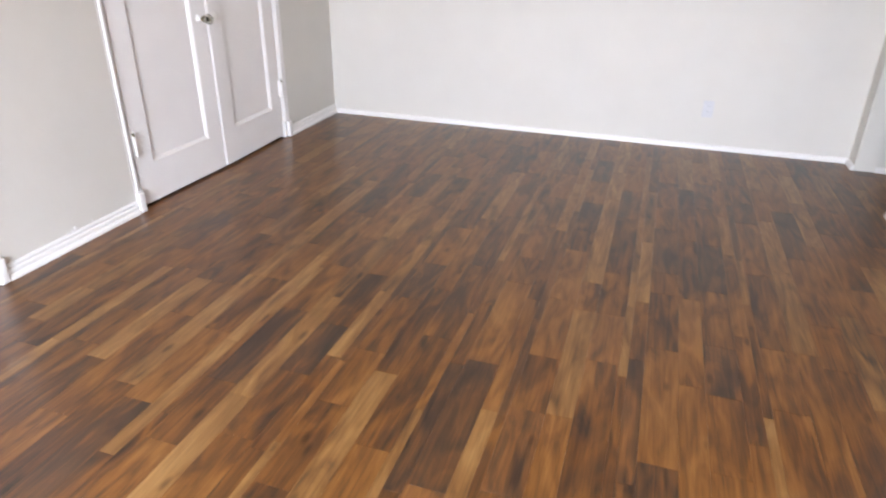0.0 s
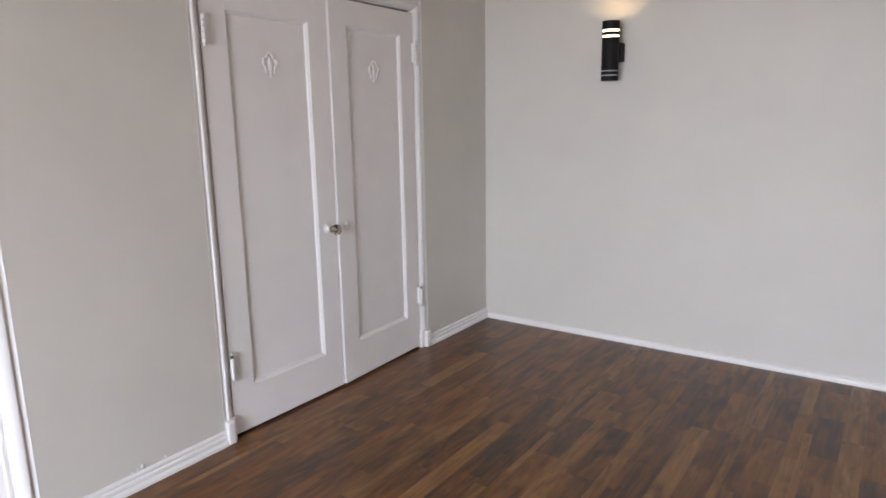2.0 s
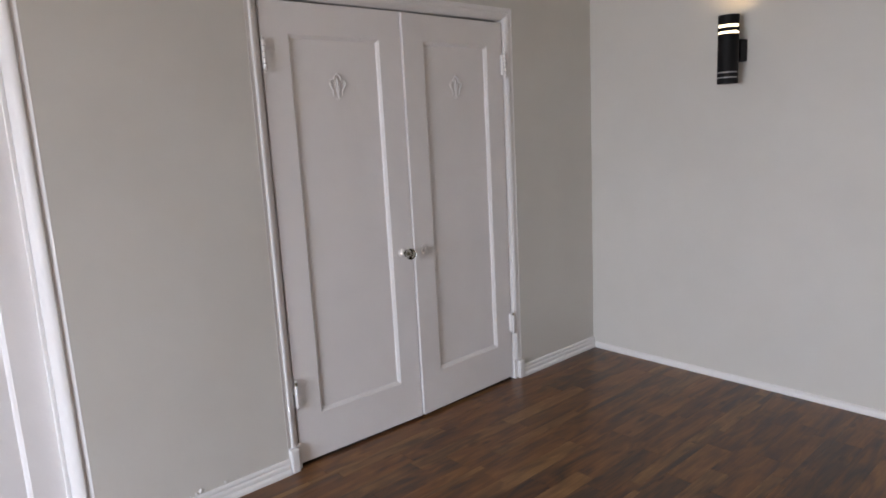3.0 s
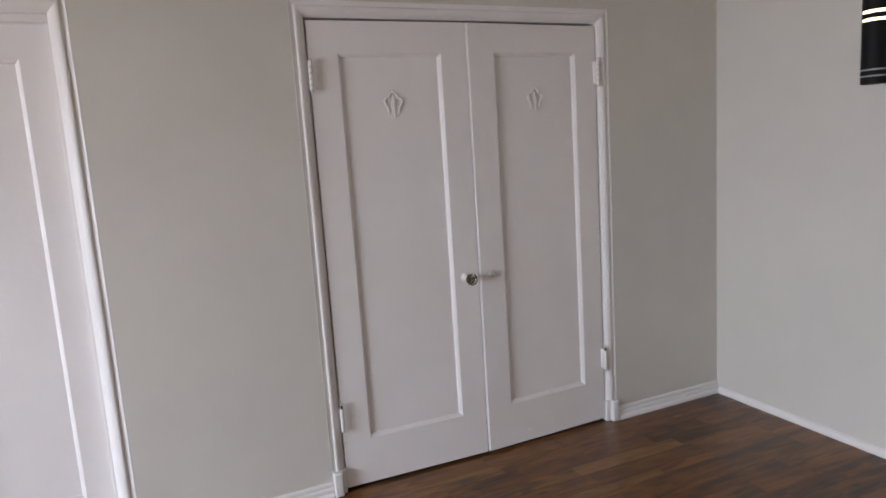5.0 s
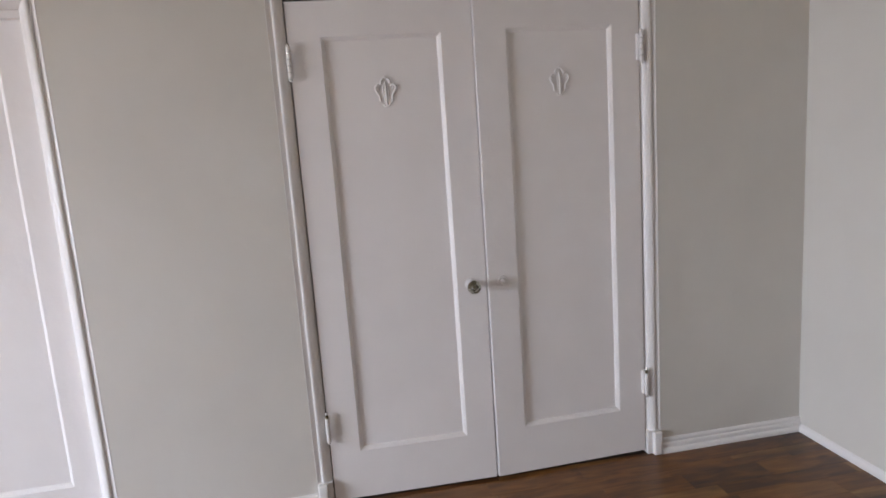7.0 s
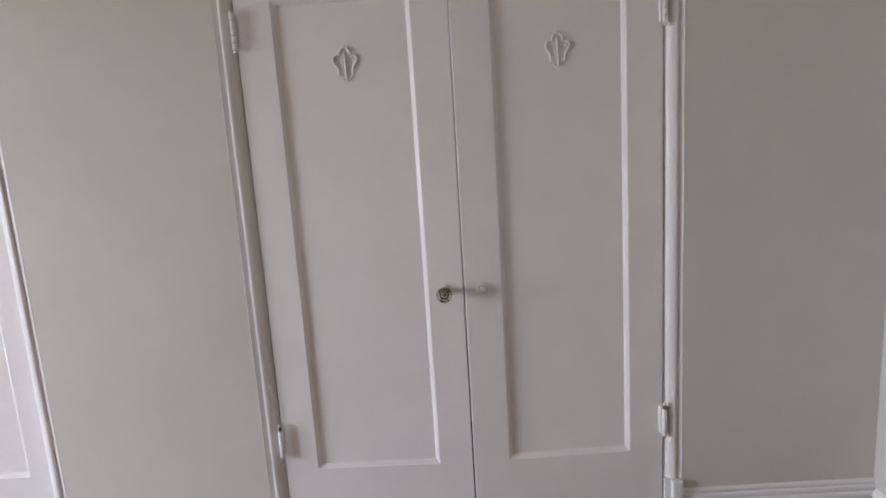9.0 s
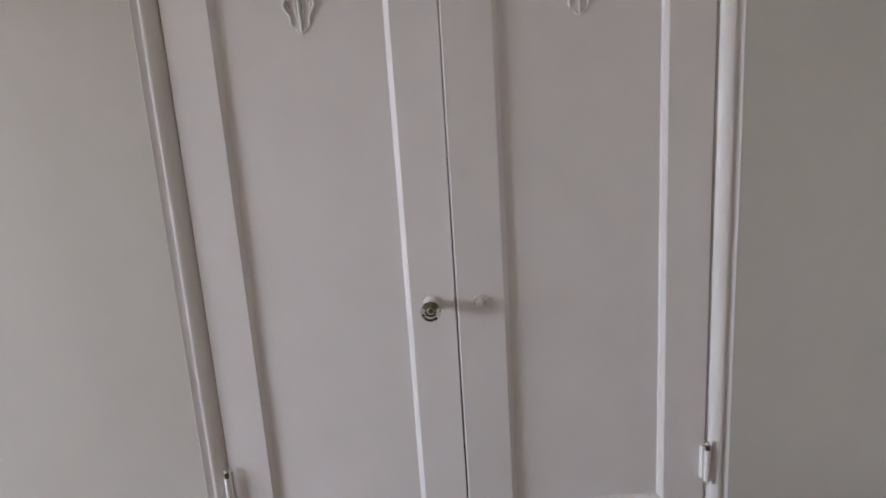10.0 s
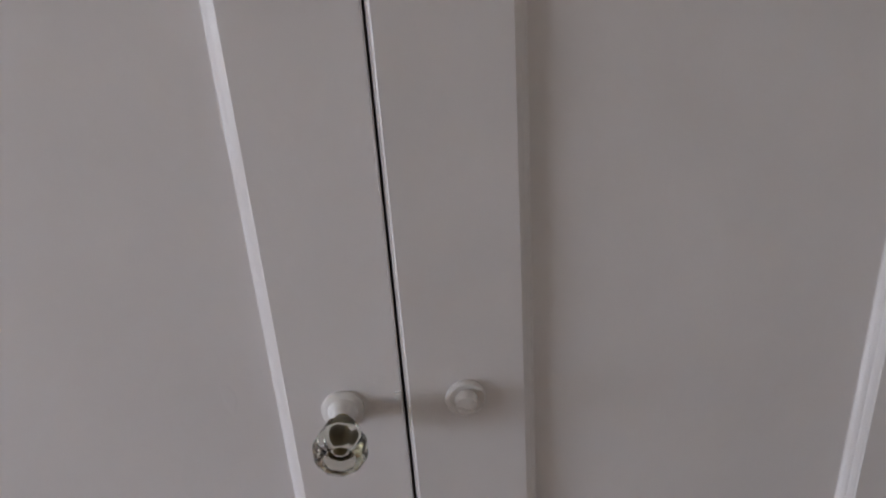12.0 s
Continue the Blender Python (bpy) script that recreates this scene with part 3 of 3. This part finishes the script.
# glass knob on its rosette
ROSETTE = [(0.0, 0.0), (0.0, 0.0235), (0.003, 0.0232), (0.0052, 0.020), (0.0058, 0.0165), (0.0085, 0.0145), (0.014, 0.0125), (0.020, 0.0115), (0.0215, 0.010), (0.0215, 0.0)]
knob_at = (0.0002, -0.0685, 0.889)
knob = part("door_knob", lathe([(0.0320, 0.0000), (0.0320, 0.0087), (0.0342, 0.0163), (0.0394, 0.0196), (0.0454, 0.0194), (0.0500, 0.0179), (0.0540, 0.0213), (0.0596, 0.0262), (0.0660, 0.0283), (0.0734, 0.0279), (0.0784, 0.0254), (0.0822, 0.0218), (0.0844, 0.0175), (0.0852, 0.0160), (0.0840, 0.0145), (0.0840, 0.0000)], knob_at, seg=60, flutes=10, depth=0.04),
            KNOB_GLASS, door_left, "clear fluted glass door knob", smooth=True)
part("rosette", lathe(ROSETTE, knob_at), HARDWARE, knob, "round rosette painted white", smooth=True)
part("spindle", lathe([(0.0215, 0.0), (0.0216, 0.0092), (0.0318, 0.0088), (0.0318, 0.0)], knob_at, seg=20), BRASS, knob, "aged brass shank", smooth=True)
part("core", lathe([(0.0330, 0.0), (0.0332, 0.0068), (0.0380, 0.0100), (0.0455, 0.0104), (0.0485, 0.0070), (0.0490, 0.0)], knob_at, seg=24), DARK_BRASS, knob,
     "dull brass seat inside the glass", smooth=True)
dummy_at = (0.0017, 0.0655, 0.889)
stub = part("rosette", lathe([(0.0, 0.0), (0.0, 0.0228), (0.0035, 0.0225), (0.0055, 0.020), (0.0052, 0.0165), (0.0040, 0.0140), (0.0040, 0.0)], dummy_at), HARDWARE, door_right,
            "round rosette with a broken stub, painted white", smooth=True)
bm = bmesh.new()
sx, sy, sz = dummy_at
tube(bm, [(sx + 0.003, sy, sz), (sx + 0.009, sy - 0.001, sz - 0.001), (sx + 0.014, sy - 0.002, sz - 0.002), (sx + 0.0165, sy - 0.002, sz - 0.002)], [0.0130, 0.0128, 0.0118, 0.0085], seg=16)
part("stub", bm, HARDWARE, stub, smooth=True)
bm = bmesh.new()
tube(bm, [(sx + 0.015, sy - 0.010, sz - 0.002), (sx + 0.0165, sy - 0.004, sz - 0.0075), (sx + 0.015, sy + 0.006, sz - 0.0085)], [0.0026, 0.0040, 0.0026], seg=8)
part("screw_slot", bm, HARDWARE, stub, smooth=True)
bm = bmesh.new()
box(bm, -0.001, 0.0045, -0.0105, -0.0035, 0.8935, 0.9035, bevel=0.0015)
part("latch_plate", bm, HARDWARE, door_left, "small painted latch plate at the door's edge")
parts_at(door_left)
parts_at(door_right)
# both leaves hang a little back from the plaster and stand slightly ajar, the one with the broken knob further than the other
for dr, y, turn in ((door_left, -0.7085, -1.3), (door_right, 0.7085, 1.9)):
    dr.matrix_world = pose(-0.016, y, 0, rz=turn) @ pose(0, -y, 0) @ dr.matrix_world

# side door, set back in its frame
SX = -0.072
side_door = leaf("door_3", SX, SIDE[0] + 0.003, SIDE[1] - 0.003, 0.012, 2.030, (-2.040, -1.720, 0.224, 1.888),
                 "closed white one-panel side door set back in its frame", "")
ornament(side_door, SX - 0.0158, -1.882, 1.672)
parts_at(side_door)
stop = thing("trim_door_stop", (SX, (SIDE[0] + SIDE[1]) / 2, 0), "white painted stop moulding in the side door's frame", "trim", kind="structure")
part("head_stop", boxed(SX + 0.001, SX + 0.045, SIDE[0], SIDE[1], SIDE[3] - 0.028, SIDE[3] - 0.001, bevel=0.002), TRIM, stop)
for y0, y1 in ((SIDE[0] + 0.0005, SIDE[0] + 0.012), (SIDE[1] - 0.012, SIDE[1] - 0.0005)):
    part("side_stop", boxed(SX + 0.001, SX + 0.03, y0, y1, 0.0, SIDE[3] - 0.029, bevel=0.002), TRIM, stop)
parts_at(stop)


# ---- wall sconce ----
SCX, SCY, SCZ0, SCZ1, SCR = 0.926, 1.372, 1.632, 1.966, 0.0500
sconce = thing("wall_sconce", (SCX, FAR_Y, (SCZ0 + SCZ1) / 2), "lit black cylinder wall sconce with slits, on the wall", "wall lamp")


def shell(z0, z1, a0, a1, r_out=SCR, r_in=SCR - 0.002, seg=40):
    """Part of a tube between two heights and two angles (degrees, 90 is towards the wall)."""
    full = a1 - a0 >= 360
    count = max(3, int(seg * (a1 - a0) / 360))
    sections = []
    for k in range(count + (0 if full else 1)):
        a = radians(a0 + (a1 - a0) * k / count)
        c, s = math.cos(a), math.sin(a)
        sections.append([(SCX + r_out * c, SCY + r_out * s, z0), (SCX + r_out * c, SCY + r_out * s, z1), (SCX + r_in * c, SCY + r_in * s, z1), (SCX + r_in * c, SCY + r_in * s, z0)])
    bm = bmesh.new()
    rings = [[bm.verts.new(p) for p in s] for s in sections]
    pairs = list(zip(rings, rings[1:])) + ([(rings[-1], rings[0])] if full else [])
    for a, b in pairs:
        for k in range(4):
            bm.faces.new([a[k], a[k - 1], b[k - 1], b[k]])
    if not full:
        bm.faces.new(rings[0])
        bm.faces.new(rings[-1])
    return bm


SLITS = ((1.659, 1.665), (1.684, 1.690), (1.8755, 1.8855), (1.9065, 1.9175))
cuts = [SCZ0, *(z for s in SLITS for z in s), SCZ1]
for k in range(0, len(cuts), 2):
    part("tube_section", shell(cuts[k], cuts[k + 1], 0, 360), BLACK, sconce, smooth=True)
for z0, z1 in SLITS:
    part("bridge", shell(z0, z1, 35, 145), BLACK, sconce, smooth=True)
bm = bmesh.new()
box(bm, SCX - 0.04, SCX + 0.044, SCY + SCR - 0.006, FAR_Y - 0.002, 1.742, 1.850, bevel=0.003)
part("wall_bracket", bm, BLACK, sconce)
part("lens", shell(1.845, 1.955, 0, 360, SCR - 0.004, SCR - 0.007), LAMP_LENS, sconce, "glowing warm white diffuser", smooth=True)
part("lower_lens", shell(1.640, 1.75, 0, 360, SCR - 0.004, SCR - 0.007), GREY_LENS, sconce, "unlit frosted grey diffuser", smooth=True)
bm = bmesh.new()
bmesh.ops.create_cone(bm, cap_ends=True, segments=32, radius1=SCR - 0.003, radius2=SCR - 0.003, depth=0.004, matrix=Matrix.Translation((SCX, SCY, 1.84)))
part("reflector", bm, BLACK, sconce)
bm = bmesh.new()
bmesh.ops.create_cone(bm, cap_ends=True, segments=32, radius1=SCR - 0.003, radius2=SCR - 0.003, depth=0.003, matrix=Matrix.Translation((SCX, SCY, SCZ0 + 0.004)))
part("bottom_cap", bm, BLACK, sconce)
parts_at(sconce)
bulb = new("sconce_bulb", bpy.data.lights.new("sconce_bulb", 'POINT'))
bulb.data.energy, bulb.data.color, bulb.data.shadow_soft_size = 0.62, (1.0, 0.60, 0.21), 0.02
bulb.location = (SCX, SCY, 1.925)

# ---- wall outlet ----
OX, OZ = 2.83, 0.278
outlet = thing("wall_outlet", (OX, FAR_Y, OZ), "white double power outlet low on the wall", "power outlet")
plate = part("plate", boxed(OX - 0.035, OX + 0.035, FAR_Y - 0.007, FAR_Y - 0.0005, OZ - 0.057, OZ + 0.057, bevel=0.003), PLASTIC, outlet)
for dz in (-0.0195, 0.0195):
    rec = part("receptacle", boxed(OX - 0.017, OX + 0.017, FAR_Y - 0.0095, FAR_Y - 0.006, OZ + dz - 0.0145, OZ + dz + 0.0145, bevel=0.003), PLASTIC, outlet)
    for dx in (-0.0065, 0.0065):
        part("slot", boxed(OX + dx - 0.001, OX + dx + 0.001, FAR_Y - 0.0102, FAR_Y - 0.009, OZ + dz - 0.002, OZ + dz + 0.007), SLOT, rec)
part("screw", boxed(OX - 0.003, OX + 0.003, FAR_Y - 0.0082, FAR_Y - 0.0065, OZ - 0.003, OZ + 0.003, bevel=0.001), STEEL, outlet)
parts_at(outlet)

# ---- floor: two-strip laminate boards running along y ----
bm = boxed(-0.9, RIGHT_X + 0.12, SOUTH_Y - T, FAR_Y + T, -0.40, -0.008)
box(bm, RIGHT_X + 0.1205, 5.4, 0.1, 1.345 + T, -0.40, -0.008)
floor = part("floor", bm, SUBFLOOR)
tagged(floor, "dark multi-tone acacia laminate floor in long strips", "floor", kind="structure")

PITCH, WIDE_W, ANCHOR = 0.1967, 0.1130, 1.980
rng = random.Random(11)
strip_meshes = {}


def strip_mesh(width, length, mat):
    """One laminate strip, 8 mm thick, with eased top edges; its corner is the origin."""
    key = (round(width, 4), round(length, 3), mat.name)
    if key not in strip_meshes:
        w, n, e, g = width, length, 0.0004, 0.00008
        low = [(g, g, -0.008), (w - g, g, -0.008), (w - g, n - g, -0.008), (g, n - g, -0.008)]
        mid = [(x, y, -e) for x, y, _ in low]
        top = [(g + e, g + e, 0), (w - g - e, g + e, 0), (w - g - e, n - g - e, 0), (g + e, n - g - e, 0)]
        faces = [(8, 9, 10, 11)]
        for a, b in ((0, 4), (4, 8)):
            faces += [(a + k, a + (k + 1) % 4, b + (k + 1) % 4, b + k) for k in range(4)]
        me = bpy.data.meshes.new("strip")
        me.from_pydata(low + mid + top, [], faces)
        me.materials.append(mat)
        strip_meshes[key] = me
    return strip_meshes[key]


# boards whose strips stand out: board number, "w" for its wide or "n" for its narrow strip, from y to y, wood
FIXED = (
    (0, "w", -0.60, -0.22, DARK_WOOD), (1, "w", -0.21, 0.19, DARK_WOOD), (2, "w", 0.03, 0.45, DARK_WOOD), (2, "w", -1.31, -0.98, DARK_WOOD),
    (3, "w", -0.545, -0.05, DARK_WOOD), (-2, "w", 0.095, 0.50, DARK_WOOD), (-2, "w", -1.12, -0.80, DARK_WOOD), (-3, "w", -0.534, -0.15, DARK_WOOD),
    (-3, "w", -1.71, -1.40, DARK_WOOD), (-4, "w", -1.35, -0.96, MID_WOOD), (-4, "w", -0.06, 0.34, DARK_WOOD), (-6, "w", -1.265, -0.86, MID_WOOD),
    (-7, "w", -1.565, -1.20, DARK_WOOD), (-8, "w", -1.045, -0.62, DARK_WOOD), (1, "n", -1.64, -0.98, TAN_WOOD), (2, "n", -0.58, 0.455, TAN_WOOD),
    (3, "n", 0.588, 1.20, TAN_WOOD), (1, "n", -0.74, 0.285, TAN_WOOD), (-3, "n", -0.63, 0.02, TAN_WOOD), (-4, "n", -0.187, 0.50, TAN_WOOD), (-9, "n", -1.485, -0.95, TAN_WOOD),
)
strips = []
for column in range(-15, 18):
    x = ANCHOR + column * PITCH
    rest = PITCH - WIDE_W
    runs = [("w", x, WIDE_W, (0.30, 0.36, 0.42, 0.48, 0.60), (DARK_WOOD, MID_WOOD, MID_WOOD, MID_WOOD))]
    if rng.random() < 0.45:
        cut = rng.choice((0.030, 0.055))
        runs += [("n", x + WIDE_W, cut, (0.48, 0.60, 0.72), (TAN_WOOD, MID_WOOD)), ("", x + WIDE_W + cut, rest - cut, (0.42, 0.60, 0.72), (MID_WOOD, DARK_WOOD, TAN_WOOD))]
    else:
        runs += [("n", x + WIDE_W, rest, (0.48, 0.60, 0.66, 0.78), (TAN_WOOD, MID_WOOD))]
    for kind_of, rx, w, lengths, woods in runs:
        y = SOUTH_Y - T - rng.random() * 0.3
        fixed = sorted(f[2:] for f in FIXED if f[:2] == (column, kind_of))
        while y < FAR_Y + T:
            n, wood = rng.choice(lengths), rng.choice(woods)
            if fixed and y >= fixed[0][0] - 1e-6:
                n, wood = fixed[0][1] - y, fixed[0][2]
                fixed = fixed[1:]
            elif fixed and y + n > fixed[0][0] - 0.18:
                n = fixed[0][0] - y
            strips.append((rx, y, w, n, wood))
            y += n


def shown(s):
    return s[0] + s[2] < RIGHT_X + 0.1 and s[1] + s[3] < FAR_Y + 0.6


def trimmed(s):
    """The strip cut off under the walls and doors of the room or of the hall."""
    lo, hi = (0.2, 1.42) if s[0] > RIGHT_X else (SOUTH_Y - 0.05, FAR_Y + 0.05)
    y0, y1 = max(s[1], lo), min(s[1] + s[3], hi)
    x0 = max(s[0], -0.014)  # laminate cut off here: dark subfloor stands in for the shade under the doors
    return (x0, y0, s[0] + s[2] - x0, y1 - y0, s[4])


inside = [s for s in map(trimmed, strips) if s[0] < 5.27 and s[2] > 0.004 and s[3] > 0.01]
near = sorted((s for s in inside if shown(s)), key=lambda s: abs(s[0] - 1.6) * 0.8 + abs(s[1] + 0.6))[:300]
chosen = set(id(s) for s in near)
for s in near:
    ob = new("floor_strip", strip_mesh(s[2], s[3], s[4]))
    ob.location = (s[0], s[1], 0)
    ob.parent = floor
for mat, name in ((DARK_WOOD, "dark_floor_strips"), (MID_WOOD, "brown_floor_strips"), (TAN_WOOD, "tan_floor_strips")):
    verts, faces = [], []
    for s in inside:
        if id(s) in chosen or s[4] is not mat:
            continue
        src = strip_mesh(s[2], s[3], mat)
        k = len(verts)
        verts += [(v.co.x + s[0], v.co.y + s[1], v.co.z) for v in src.vertices]
        faces += [tuple(i + k for i in p.vertices) for p in src.polygons]
    me = bpy.data.meshes.new(name)
    me.from_pydata(verts, [], faces)
    me.materials.append(mat)
    rest_of = new(name, me)
    rest_of.parent = floor
    tagged(rest_of, kind="stuff")
